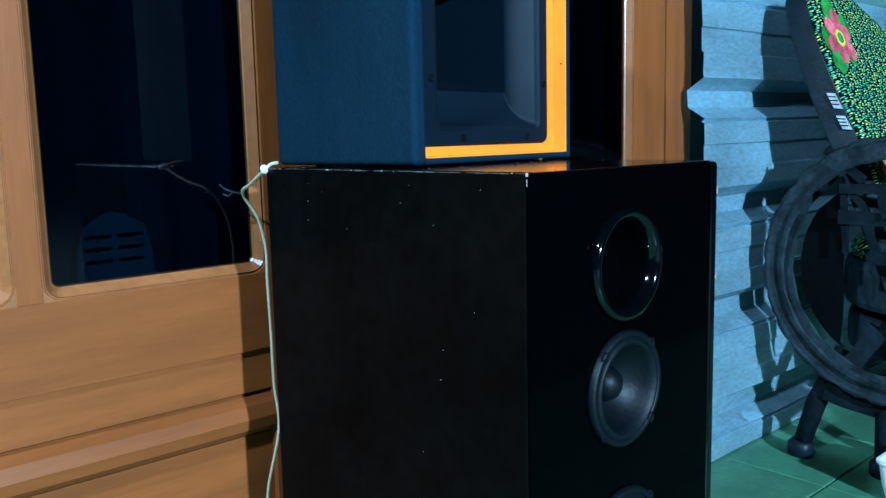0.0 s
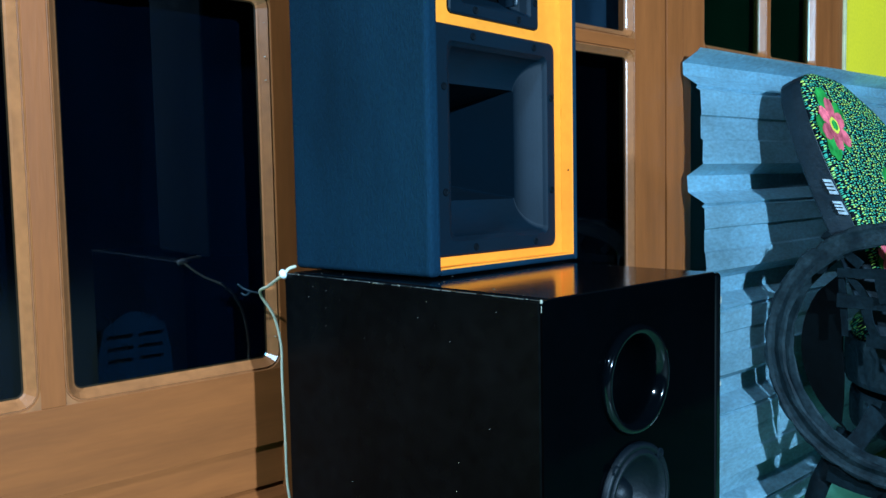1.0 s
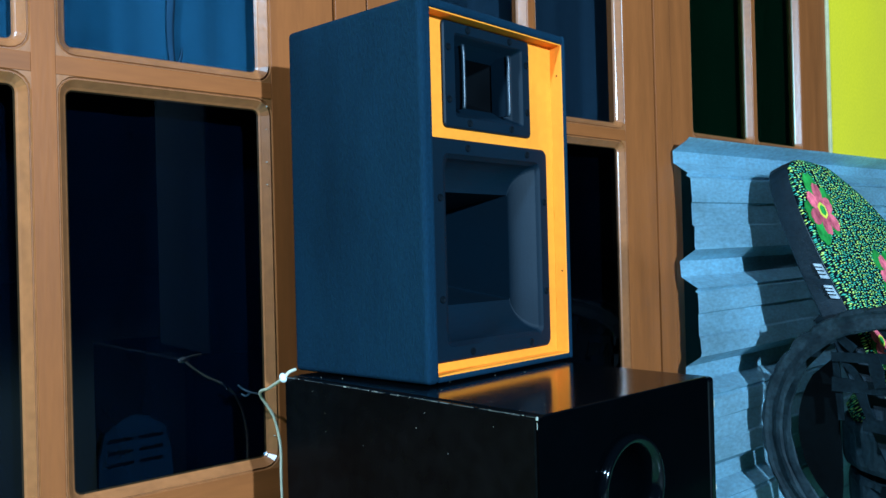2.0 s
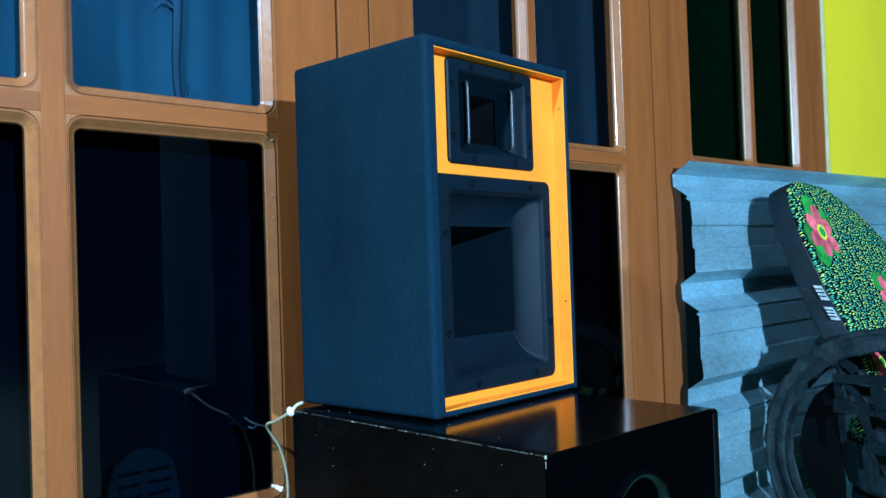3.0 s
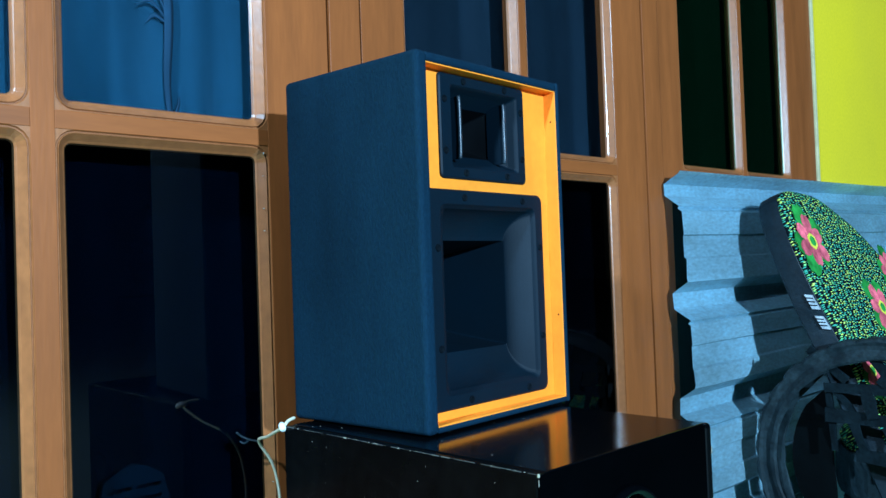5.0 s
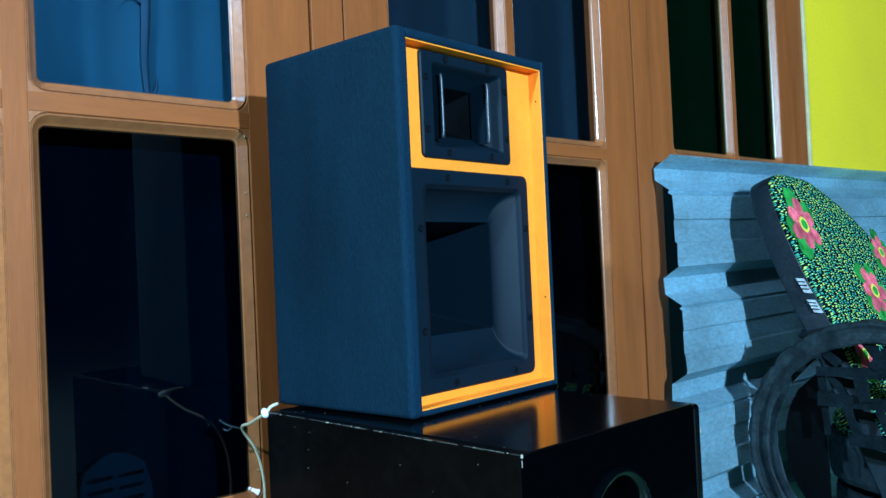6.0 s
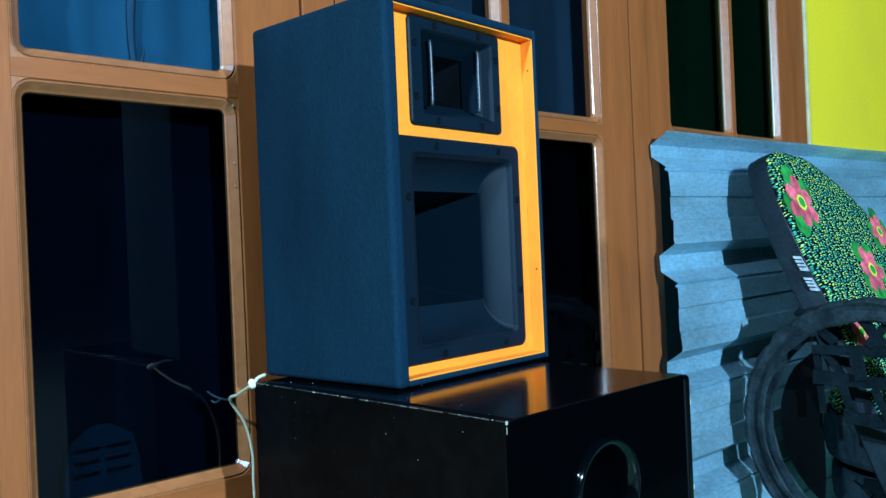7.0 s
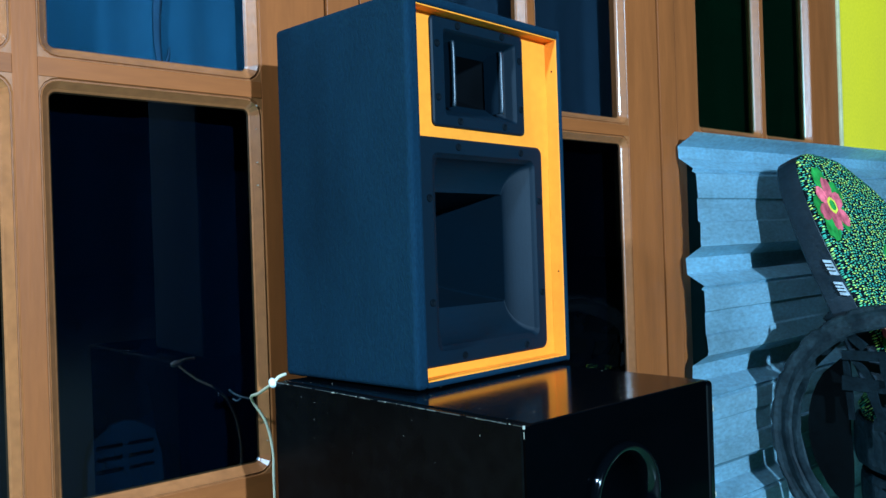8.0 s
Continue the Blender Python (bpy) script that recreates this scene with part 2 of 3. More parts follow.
def spline(points, n=8):
    """A smooth line through points."""
    p = [Vector(q) for q in points]
    p = [2 * p[0] - p[1]] + p + [2 * p[-1] - p[-2]]
    out = []
    for i in range(1, len(p) - 2):
        for k in range(n):
            t = k / n
            out.append(0.5 * (2 * p[i] + (p[i + 1] - p[i - 1]) * t + (2 * p[i - 1] - 5 * p[i] + 4 * p[i + 1] - p[i + 2]) * t * t + (3 * p[i] - p[i - 1] - 3 * p[i + 1] + p[i + 2]) * t ** 3))
    return out + [p[-2]]


def moved(bm, m):
    bmesh.ops.transform(bm, matrix=m, verts=bm.verts)
    return bm


# ---- the large structure ----
floor = tagged(part("floor", slab(-40, 40, -40, 1.6, -0.2, -0.004, 0), GROUT), "porch floor of square green glazed tiles", "floor", kind="structure")
ceiling = tagged(part("ceiling", slab(-4, 5, 0.14, 1.6, 2.8, 2.95, 0), PLAIN), "plain ceiling of the dark room", "ceiling", kind="structure")

wall = slab(2.346, 5, 0.0, 0.14, 0, 2.8, 0)
slab(-0.36, 2.346, 0.0, 0.14, 2.2, 2.8, 0, bm=wall)
slab(-4, -0.36, 0.0, 0.14, 0, 2.8, 0, bm=wall)
tagged(part("wall_north", wall, YELLOW), "house wall painted lime yellow", "wall", kind="structure")
tagged(part("wall_east", slab(5, 5.14, 0.0, 1.6, 0, 2.8, 0), PLAIN), "dim plastered side wall", "wall", kind="structure")
tagged(part("wall_west", slab(-4.14, -4, 0.0, 1.6, 0, 2.8, 0), PLAIN), "dim plastered side wall", "wall", kind="structure")
tagged(part("wall_inside", slab(-4, 5, 1.6, 1.74, 0, 2.8, 0), PLAIN), "dark back wall of the room", "wall", kind="structure")
tagged(part("trim", slab(2.336, 2.350, -0.006, 0.03, H + 0.35, 2.2, 0.003), PLASTER), "pale plaster edge beside the window frame", "trim", kind="structure")


def post(name, x0, x1, z0, z1, parent, y0=0.0, y1=0.04, mat=None, r=0.0007, label=""):
    return part(name, slab(x0, x1, y0, y1, z0, z1, r), mat or (WOOD if z1 - z0 > x1 - x0 else WOOD_H), parent, label)


BEAD_PROFILE = [(-0.003, 0.016), (0.0, 0.0125), (0.0012, 0.0116), (0.0078, 0.0030), (0.0090, 0.0014), (0.0102, 0.0038), (0.0114, 0.0038), (0.0128, 0.0008), (0.0240, 0.0008), (0.0240, 0.016)]
LIP = 0.0126                                # how far the bead reaches over the timber


def pane(x0, x1, z0, z1, mat, parent):
    part("bead", frame_ring(x0, x1, z0, z1, 0.010, BEAD_PROFILE), BEAD, parent, "worn glossy glazing bead, paled to suggest its highlight")
    g = part("pane", slab(x0 - 0.008, x1 + 0.008, 0.014, 0.018, z0 - 0.008, z1 + 0.008, 0), mat, parent)
    g.visible_shadow = False
    return g


def door_leaf(name, xs, label):
    """A glazed leaf: xs are its left edge, the edges of both panes, and its right edge."""
    a, p0, p1, p2, p3, b = xs
    d = holder(name, label, "door", kind="structure")
    zb, z1, z2, z3, z4 = H - 0.130, H + 0.349, H + 0.396, H + 1.25, H + 1.42
    e = LIP
    post("stile", a, p0 - e, 0.02, z4, d)
    post("stile", p3 + e, b, 0.02, z4, d)
    post("muntin", p1 + e, p2 - e, zb - e, z3 + e, d)
    for l, r in ((p0, p1), (p2, p3)):
        post("rail", l - e, r + e, z1 + e, z2 - e, d)
        pane(l, r, zb, z1, GLASS_LOW, d)
        pane(l, r, z2, z3, GLASS_UP, d)
    post("rail", p0 - e, p3 + e, z3 + e, z4, d)
    post("rail", p0 - e, p3 + e, H - 0.245, zb - e, d)
    post("rail", p0 - e, p3 + e, H - 0.302, H - 0.246, d, 0.005)
    part("moulding", loft([[(x, y, z) for y, z in ((0.03, H - 0.303), (0.012, H - 0.305), (-0.004, H - 0.318), (-0.010, H - 0.335), (-0.006, H - 0.350), (0.010, H - 0.362), (0.03, H - 0.364))]
                           for x in (p0 - e, p3 + e)], caps=True), WOOD_H, d)
    post("panel", p0 - e, p3 + e, 0.12, H - 0.363, d, 0.010)
    post("rail", p0 - e, p3 + e, 0.02, 0.119, d)
    return d


leaf_1 = door_leaf("door_1", (-0.135, -0.017, 0.238, 0.290, 0.547, 0.664), "closed varnished teak door leaf with dark glass panes")
# Small pale flecks along the bead edges.
rng = random.Random(21)
for k in range(9):
    x = rng.choice((0.5500, 0.5515, 0.2840))
    z = rng.uniform(H - 0.12, H + 0.75)
    q = rng.uniform(0.0005, 0.0010)
    part("paint_fleck", slab(x, x + q * 0.8, -0.0004, 0.004, z, z + q * rng.uniform(1, 4), 0.0002, 1), CHIP, leaf_1)
door_leaf("door_2", (0.728, 0.826, 1.079, 1.122, 1.366, 1.483), "closed varnished teak door leaf with dark glass panes")
strip = holder("door_strip", "varnished teak cover strip between two door leaves", "trim", kind="structure")
post("cover_strip", 0.668, 0.724, 0.02, H + 1.42, strip, -0.002, 0.03)
fr = holder("door_frame", "varnished teak door frame", "door frame", kind="structure")
post("jamb", 1.487, 1.546, 0, 2.2, fr, -0.002, 0.09)
post("jamb", -0.36, -0.139, 0, 2.2, fr, -0.002, 0.09)
post("head", -0.137, 1.485, H + 1.424, 2.2, fr, -0.002, 0.09)

win = holder("window_1", "varnished teak window with two dark narrow panes", "window", kind="structure")
post("window_frame", 1.550, 1.580, 0.0, H + 0.3435, win, 0.0, 0.15)
post("apron_panel", 1.581, 2.346, 0.0, H + 0.3435, win, 0.120, 0.15)
post("window_frame", 1.550, 1.644 - LIP, H + 0.345, 2.2, win, 0.0, 0.035)
post("window_frame", 2.164 + LIP, 2.335, H + 0.345, 2.2, win, 0.0, 0.035)
post("window_frame", 1.644 - LIP, 2.164 + LIP, H + 0.345, H + 0.400 - LIP, win, 0.0, 0.035)
post("window_frame", 1.644 - LIP, 2.164 + LIP, H + 1.297 + LIP, 2.2, win, 0.0, 0.035)
post("muntin", 1.901 + LIP, 1.942 - LIP, H + 0.400 - LIP, H + 1.297 + LIP, win, 0.0, 0.035)
pane(1.644, 1.901, H + 0.400, H + 1.297, GLASS_GREEN, win)
pane(1.942, 2.164, H + 0.400, H + 1.297, GLASS_GREEN, win)


# ---- behind the glass ----
def curtain(name, x0, x1, z0, z1, y, folds, deep, label, mat):
    bm = bmesh.new()
    n = int(folds * 14)
    cols = []
    rng = random.Random(3)
    ph = [rng.uniform(0, 6.28) for _ in range(3)]
    for i in range(n + 1):
        u = i / n
        off = deep * (math.sin(u * folds * 6.28 + ph[0]) + 0.5 * math.sin(u * folds * 15.1 + ph[1]) + 0.4 * math.sin(u * folds * 3.4 + ph[2]))
        cols.append([bm.verts.new((x0 + (x1 - x0) * u, y + off * (0.6 + 0.4 * (1 - k / 6)), z0 + (z1 - z0) * k / 6)) for k in range(7)])
    for a, b in zip(cols, cols[1:]):
        for k in range(6):
            bm.faces.new((a[k], b[k], b[k + 1], a[k + 1]))
    bmesh.ops.solidify(bm, geom=bm.faces[:], thickness=0.002)
    return tagged(part(name, bm, mat, smooth=True), label, "curtain")


short = curtain("curtain", -0.13, 0.66, H + 0.362, 2.05, 0.048, 6, 0.0045, "short blue cloth curtain close behind the upper door glass", CURTAIN)
curtain("curtain", -0.15, 0.70, 0.002, 2.05, 0.076, 5, 0.004, "blue cloth curtain hanging behind the door glass", CURTAIN)
curtain("curtain", 0.72, 1.50, 0.002, 2.05, 0.078, 5, 0.006, "dark navy curtain hanging behind the door glass", NAVY)
# Last cloth is added: its green replaces what the window panes mirror.
curtain("curtain", 1.56, 2.34, 0.002, 2.05, 0.046, 4, 0.0012, "dark green cloth added in place of the window reflection", BOTTLE)


# Plant mirrored in the upper pane, painted as flat dark strokes.
DARKBLUE = material("plant_reflection_blue", (0.002, 0.040, 0.072), 0.9, vary=0.3, bump=0.1)


def reflection_stroke(points, radius, seg):
    """A flat stroke of the painted plant reflection, just before the cloth."""
    return moved(tube(points, radius, seg), Matrix.Translation((0, 0.0378, 0)) @ Matrix.Diagonal((1, 0.08, 1, 1)))


part("stem", reflection_stroke(spline([(0.439, 0, H + 0.365), (0.433, 0, H + 0.44), (0.437, 0, H + 0.54), (0.428, 0, H + 0.70), (0.431, 0, H + 0.95)], 5), [0.0030 + 0.0004 * i for i in range(21)], 6), DARKBLUE, short, "dark plant reflection painted before the cloth", smooth=True)
for a, b, c in (((0.470, 0.545), (0.448, 0.566), (0.428, 0.558)), ((0.470, 0.550), (0.455, 0.585), (0.438, 0.602)), ((0.470, 0.540), (0.452, 0.548), (0.440, 0.535)), ((0.470, 0.56), (0.462, 0.60), (0.452, 0.625)),
                ((0.473, 0.41), (0.482, 0.43), (0.484, 0.445))):
    part("leaf", reflection_stroke(spline([(p[0] - 0.035, 0, H + p[1] - 0.02) for p in (a, b, c)], 4), [0.0012, 0.0018, 0.0024, 0.0026, 0.0024, 0.002, 0.0015, 0.001, 0.0005], 5), DARKBLUE, short, smooth=True)


def inner_chair():
    """A folded chair leaning on the inside of the glass: a rounded back with slots, two posts and the seat folded up."""
    c = holder("plastic_chair", "folded pale blue plastic chair with slotted back, behind the glass", "chair")
    blue = material("pale_blue_plastic", (0.05, 0.17, 0.22), 0.5, vary=0.1, bump=0.05)
    x0, x1, top = 0.332, 0.424, H - 0.050
    outline = [(x0 - 0.010, 0.36), (x1 + 0.010, 0.36), (x1, top - 0.05), (x1 - 0.008, top - 0.018), (x1 - 0.030, top - 0.004), ((x0 + x1) / 2, top), (x0 + 0.030, top - 0.004), (x0 + 0.008, top - 0.018), (x0, top - 0.05)]
    bm = bmesh.new()
    loops = [[(x, 0.046, z) for x, z in outline]]
    for k in range(3):
        z = top - 0.030 - 0.015 * k
        loops += [rect_ring(a, a + 0.033, z - 0.0026, z + 0.0026, 0.002, 0.046, 2) for a in (x0 + 0.010, x0 + 0.049)]
    edges = []
    for lp in loops:
        vs = [bm.verts.new(p) for p in lp]
        edges += [bm.edges.new((p, q)) for p, q in zip(vs, vs[1:] + vs[:1])]
    bmesh.ops.triangle_fill(bm, edges=edges, use_beauty=True)
    ext = bmesh.ops.extrude_face_region(bm, geom=bm.faces[:])
    bmesh.ops.translate(bm, vec=(0, 0.008, 0), verts=[v for v in ext["geom"] if isinstance(v, bmesh.types.BMVert)])
    part("backrest", bm, blue, c)
    for x in (x0 - 0.004, x1 - 0.012):
        part("post", slab(x, x + 0.016, 0.048, 0.062, 0.0, 0.42, 0.004), blue, c)
    part("seat", slab(x0 + 0.008, x1 - 0.008, 0.0545, 0.0615, 0.12, 0.40, 0.004), blue, c)
    return c


inner_chair()


# ---- upper loudspeaker ----
def screw(u, y, v, parent, r=0.0029):
    b = turned([(r * 1.5, 0.0005), (r * 1.45, -0.001), (r * 1.1, -0.0016), (r, -0.0006), (r * 0.5, -0.0002), (0.0002, -0.0002)], 14)
    return part("screw", moved(b, Matrix.Translation((u, y, v))), STEEL, parent, smooth=True)


def horn(name, fl, fr_, steps, y, parent, label, holes, cap=True):
    """A flared plastic horn: fl is the flange's rectangle, steps are rectangles with depth going inwards."""
    x0, x1, z0, z1 = fl
    rings = [rect_ring(x0, x1, z0, z1, fr_, y + 0.006), rect_ring(x0, x1, z0, z1, fr_, y + 0.0015), rect_ring(x0 + 0.002, x1 - 0.002, z0 + 0.002, z1 - 0.002, fr_ - 0.002, y)]
    for a, b, c, d, r, dy in steps:
        rings.append(rect_ring(a, b, c, d, r, y + dy))
    bm = loft(rings)
    if cap:
        bm.verts.ensure_lookup_table()
        bm.faces.new(bm.verts[-len(rings[0]):])
    h = part(name, bm, PLASTIC, parent, label)
    for u, v in holes:
        screw(u, y, v, h)
    return h


def upper_speaker():
    w, d, h, t, rec = 0.270, 0.230, 0.4235, 0.0105, 0.020
    s = holder("loudspeaker", "navy-black carpeted loudspeaker, orange front, two horns, on a black tower", "loudspeaker",
               m=pose(0.5547, -0.3281, H + 0.002, 0, 0, 5.63))
    part("side_panel", slab(-0.0085, t, 0, d, 0, h, 0.0060, 4), CARPET, s, "navy-black felt carpet")
    part("side_panel", slab(w - 0.0065, w, 0, d, 0, h, 0.003, 3), CARPET, s)
    part("top_panel", slab(t - 0.002, w - 0.005, 0.001, d - 0.001, h - 0.0115, h - 0.0005, 0.0035, 3), CARPET, s)
    part("bottom_panel", slab(t - 0.002, w - 0.005, 0.001, d - 0.001, 0.0005, 0.0075, 0.003, 3), CARPET, s)
    part("back_panel", slab(t - 0.002, w - 0.005, d - 0.010, d - 0.002, 0.004, h - 0.004, 0.001), CARPET, s)
    i0, i1, k0, k1 = t, w - 0.0065, 0.0075, h - 0.0115
    # baffle with two openings
    bm = bmesh.new()
    loops = [rect_ring(i0, i1, k0, k1, 0.0005, rec, 1), rect_ring(0.062, 0.196, 0.300, 0.396, 0.004, rec), rect_ring(0.042, 0.228, 0.036, 0.256, 0.006, rec)]
    edges = []
    for lp in loops:
        vs = [bm.verts.new(p) for p in lp]
        edges += [bm.edges.new((a, b)) for a, b in zip(vs, vs[1:] + vs[:1])]
    bmesh.ops.triangle_fill(bm, edges=edges, use_beauty=True)
    baffle = part("baffle", bm, ORANGE, s, "orange painted front board")
    part("lining", slab(i0 - 0.001, i0 + 0.0012, 0.0085, rec + 0.001, k0, k1, 0.0003, 1), ORANGE, baffle)
    part("lining", slab(i1 - 0.0012, i1 + 0.001, 0.0025, rec + 0.001, k0, k1, 0.0003, 1), ORANGE, baffle)
    part("lining", slab(i0, i1, 0.0035, rec + 0.001, k1 - 0.0012, k1 + 0.001, 0.0003, 1), ORANGE, baffle)
    part("lining", slab(i0, i1, 0.0025, rec + 0.001, k0 - 0.001, k0 + 0.0012, 0.0003, 1), ORANGE, baffle)
    for yy, z in ((0.010, 0.372), (0.009, 0.115)):
        part("nail_hole", moved(turned([(0.0012, 0.0), (0.0010, -0.0004), (0.0002, -0.0004)], 10), Matrix.Translation((i1 - 0.0012, yy, z)) @ Matrix.Rotation(radians(-90), 4, "Z")), STEEL, baffle)
    y = rec - 0.004
    # small horn: a square recess with two shiny ribs before a throat painted shade-black
    small = horn("small_horn", (0.046, 0.211, 0.286, 0.409), 0.006,
                 [(0.066, 0.196, 0.299, 0.397, 0.004, 0.0006), (0.068, 0.194, 0.301, 0.395, 0.004, 0.003), (0.075, 0.188, 0.306, 0.390, 0.003, 0.012),
                  (0.090, 0.172, 0.318, 0.378, 0.003, 0.030)], y, s, "glossy black plastic square horn",
                 [(u, v) for v in (0.2935, 0.4025) for u in (0.090, 0.170)] + [(0.0545, 0.318), (0.0545, 0.378), (0.2035, 0.318), (0.2035, 0.378)], cap=False)
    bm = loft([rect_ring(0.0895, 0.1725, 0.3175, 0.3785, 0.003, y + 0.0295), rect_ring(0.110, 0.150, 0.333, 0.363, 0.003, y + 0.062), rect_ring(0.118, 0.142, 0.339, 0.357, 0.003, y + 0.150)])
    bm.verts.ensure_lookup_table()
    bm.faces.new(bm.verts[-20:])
    part("throat", bm, THROAT_SHADE, small, "inside of the horn, its deep shade painted black")
    for u, u1 in ((0.0840, 0.0842), (0.1700, 0.1698)):
        part("horn_rib", tube(spline([(u, y + 0.004, 0.3105), (u, y + 0.003, 0.320), (u1, y + 0.003, 0.348), (u, y + 0.003, 0.376), (u, y + 0.004, 0.3855)], 4), 0.0026, 10), RIB, small, "shiny vertical rib of the horn", smooth=True)
        part("rib_web", slab(min(u, u1) - 0.0008, max(u, u1) + 0.0008, y + 0.004, y + 0.030, 0.3105, 0.3855, 0.0005, 1), PLASTIC, small)
    # large horn: its walls curve in towards the throat
    steps = [(0.041, 0.228, 0.035, 0.256, 0.010, 0.0006), (0.044, 0.226, 0.037, 0.254, 0.008, 0.003)]
    a0 = radians(18)
    for k in range(11):
        q = a0 + (radians(90) - a0) * k / 10
        fx, fz = (math.sin(q) - math.sin(a0)) / (1 - math.sin(a0)), (math.cos(a0) - math.cos(q)) / math.cos(a0)
        steps.append((0.050 + 0.023 * fx, 0.224 - 0.024 * fx, 0.040 + 0.040 * fz, 0.251 - 0.036 * fz, 0.006 - 0.004 * fx, 0.006 + 0.028 * (0.75 * fx + 0.25 * fz)))
    steps += [(0.084, 0.192, 0.088, 0.207, 0.003, 0.085), (0.098, 0.176, 0.108, 0.188, 0.003, 0.190)]
    horn("large_horn", (0.0125, 0.244, 0.019, 0.273), 0.010, steps, y, s, "matt black plastic flared horn",
         [(u, v) for v in (0.027, 0.264) for u in (0.085, 0.200)] + [(0.035, 0.090), (0.035, 0.205), (0.2355, 0.090), (0.2355, 0.205)])
    for u in (0.03, 0.24):
        for v in (0.04, 0.19):
            part("foot", moved(turned([(0.0002, 0.0005), (0.010, 0.0005), (0.011, -0.0005), (0.010, -0.0018), (0.0002, -0.0018)], 14, "z"), Matrix.Translation((u, v, 0))), RUBBER, s)
    return s


upper_speaker()


# ---- lower loudspeaker ----
def driver(u, v, r, parent):
    """A paper cone with its half-round surround, dust cap, basket rim and screws."""
    d = part("driver", moved(turned([(r * 1.10, 0.0), (r * 1.10, -0.004), (r * 1.06, -0.006), (r * 0.98, -0.006), (r * 0.97, -0.002), (r * 0.92, -0.007), (r * 0.86, -0.007), (r * 0.82, 0.0),
                                     (r * 0.34, 0.024), (0.0003, 0.026)], 44), Matrix.Translation((u, 0, v))), CONE, parent, "grey paper cone driver", smooth=True)
    part("dust_cap", moved(turned([(r * 0.36, 0.024), (r * 0.34, 0.018), (r * 0.25, 0.010), (r * 0.12, 0.006), (0.0003, 0.005)], 28), Matrix.Translation((u, 0, v))), CONE, d, smooth=True)
    for a in (45, 135, 225, 315):
        screw(u + r * 1.04 * math.cos(radians(a)), -0.005, v + r * 1.04 * math.sin(radians(a)), d, 0.0038)
    return d


def lower_speaker():
    w, d, t = 0.306, 0.3965, 0.015
    s = holder("tower_loudspeaker", "tall black lacquered loudspeaker with chipped edges, standing on the floor", "loudspeaker", m=pose(0.5037, -0.5197, 0, 0, 0, 1.45))
    part("side_panel", slab(0, t, 0.002, d, 0.012, H - 0.001, 0.002), DUSTY, s)
    part("side_panel", slab(w - t, w, -0.0014, d, 0.012, H - 0.001, 0.0050, 4), GLOSS, s)
    part("top_panel", slab(t - 0.003, w - t + 0.003, 0.002, d - 0.002, H - t, H, 0.001), LACQUER, s, "scratched glossy black top")
    part("bottom_panel", slab(t - 0.003, w - t + 0.003, 0.003, d - 0.002, 0.013, 0.028, 0.002), LACQUER, s)
    part("back_panel", slab(t - 0.003, w - t + 0.003, d - 0.014, d - 0.003, 0.015, H - 0.003, 0.001), LACQUER, s)
    cu = 0.1375
    zs = (H - 0.091, H - 0.210, H - 0.366, H - 0.520)
    rs = (0.046, 0.050, 0.050, 0.050)
    bm = bmesh.new()
    edges = []
    loops = [rect_ring(0.001, w - 0.007, 0.014, H - 0.0015, 0.003, 0.0)]
    loops += [[(cu + r * math.cos(a * math.pi / 20), 0.0, z + r * math.sin(a * math.pi / 20)) for a in range(40)] for z, r in zip(zs, rs)]
    for lp in loops:
        vs = [bm.verts.new(p) for p in lp]
        edges += [bm.edges.new((a, b)) for a, b in zip(vs, vs[1:] + vs[:1])]
    bmesh.ops.triangle_fill(bm, edges=edges, use_beauty=True)
    ext = bmesh.ops.extrude_face_region(bm, geom=bm.faces[:])
    bmesh.ops.translate(bm, vec=(0, 0.012, 0), verts=[v for v in ext["geom"] if isinstance(v, bmesh.types.BMVert)])
    part("front_panel", bm, FRONT_DIMMED, s, "glossy black front board, darkened to dim the floor reflection")
    part("port", moved(turned([(0.053, 0.0), (0.054, -0.004), (0.051, -0.008), (0.047, -0.008), (0.043, -0.003), (0.040, 0.012), (0.039, 0.120), (0.0003, 0.121)], 48),
                              Matrix.Translation((cu, 0, zs[0]))), GLOSS, s, "glossy black flared bass port", smooth=True)
    for z in zs[1:]:
        driver(cu, z, 0.051, s)
    # chipped lacquer along the upper edges
    rng = random.Random(11)
    v = 0.002
    while v < d - 0.012:
        ln = rng.uniform(0.004, 0.018)
        wear = 0.0002 + 0.0006 * rng.random() ** 2
        part("worn_edge", slab(-0.0004, wear, v, v + ln, H - 0.0004 - 1.3 * wear, H - 0.0003, 0.0001, 1), WORN, s)
        v += ln + rng.choice((0.0005, 0.001, 0.003, 0.008))
    for i in range(13):
        v = rng.uniform(0.01, d - 0.03)
        ln = rng.uniform(0.001, 0.005) * (1.8 if i % 5 == 0 else 0.7)
        part("paint_chip", slab(-0.0003, 0.0003 + rng.random() * 0.0006, v, v + ln, H - 0.0006 - rng.random() * 0.0007, H - 0.0002, 0.0001, 1), CHIP, s)
    part("paint_chip", slab(-0.0003, 0.0015, -0.0003, 0.0015, H - 0.0030, H + 0.0002, 0.0004), CHIP, s, "bare pale corner where the lacquer broke off")
    for z0, z1 in ((0.011, 0.005),):
        part("paint_chip", slab(-0.0001, 0.0004, -0.0001, 0.0004, H - z0, H - z1, 0.0001, 1), CHIP, s)
    for z0, z1 in ((0.036, 0.028), (0.128, 0.122)):
        part("paint_chip", slab(w - 0.0014, w + 0.0004, -0.0005, 0.0012, H - z0, H - z1, 0.0003, 1), CHIP, s)
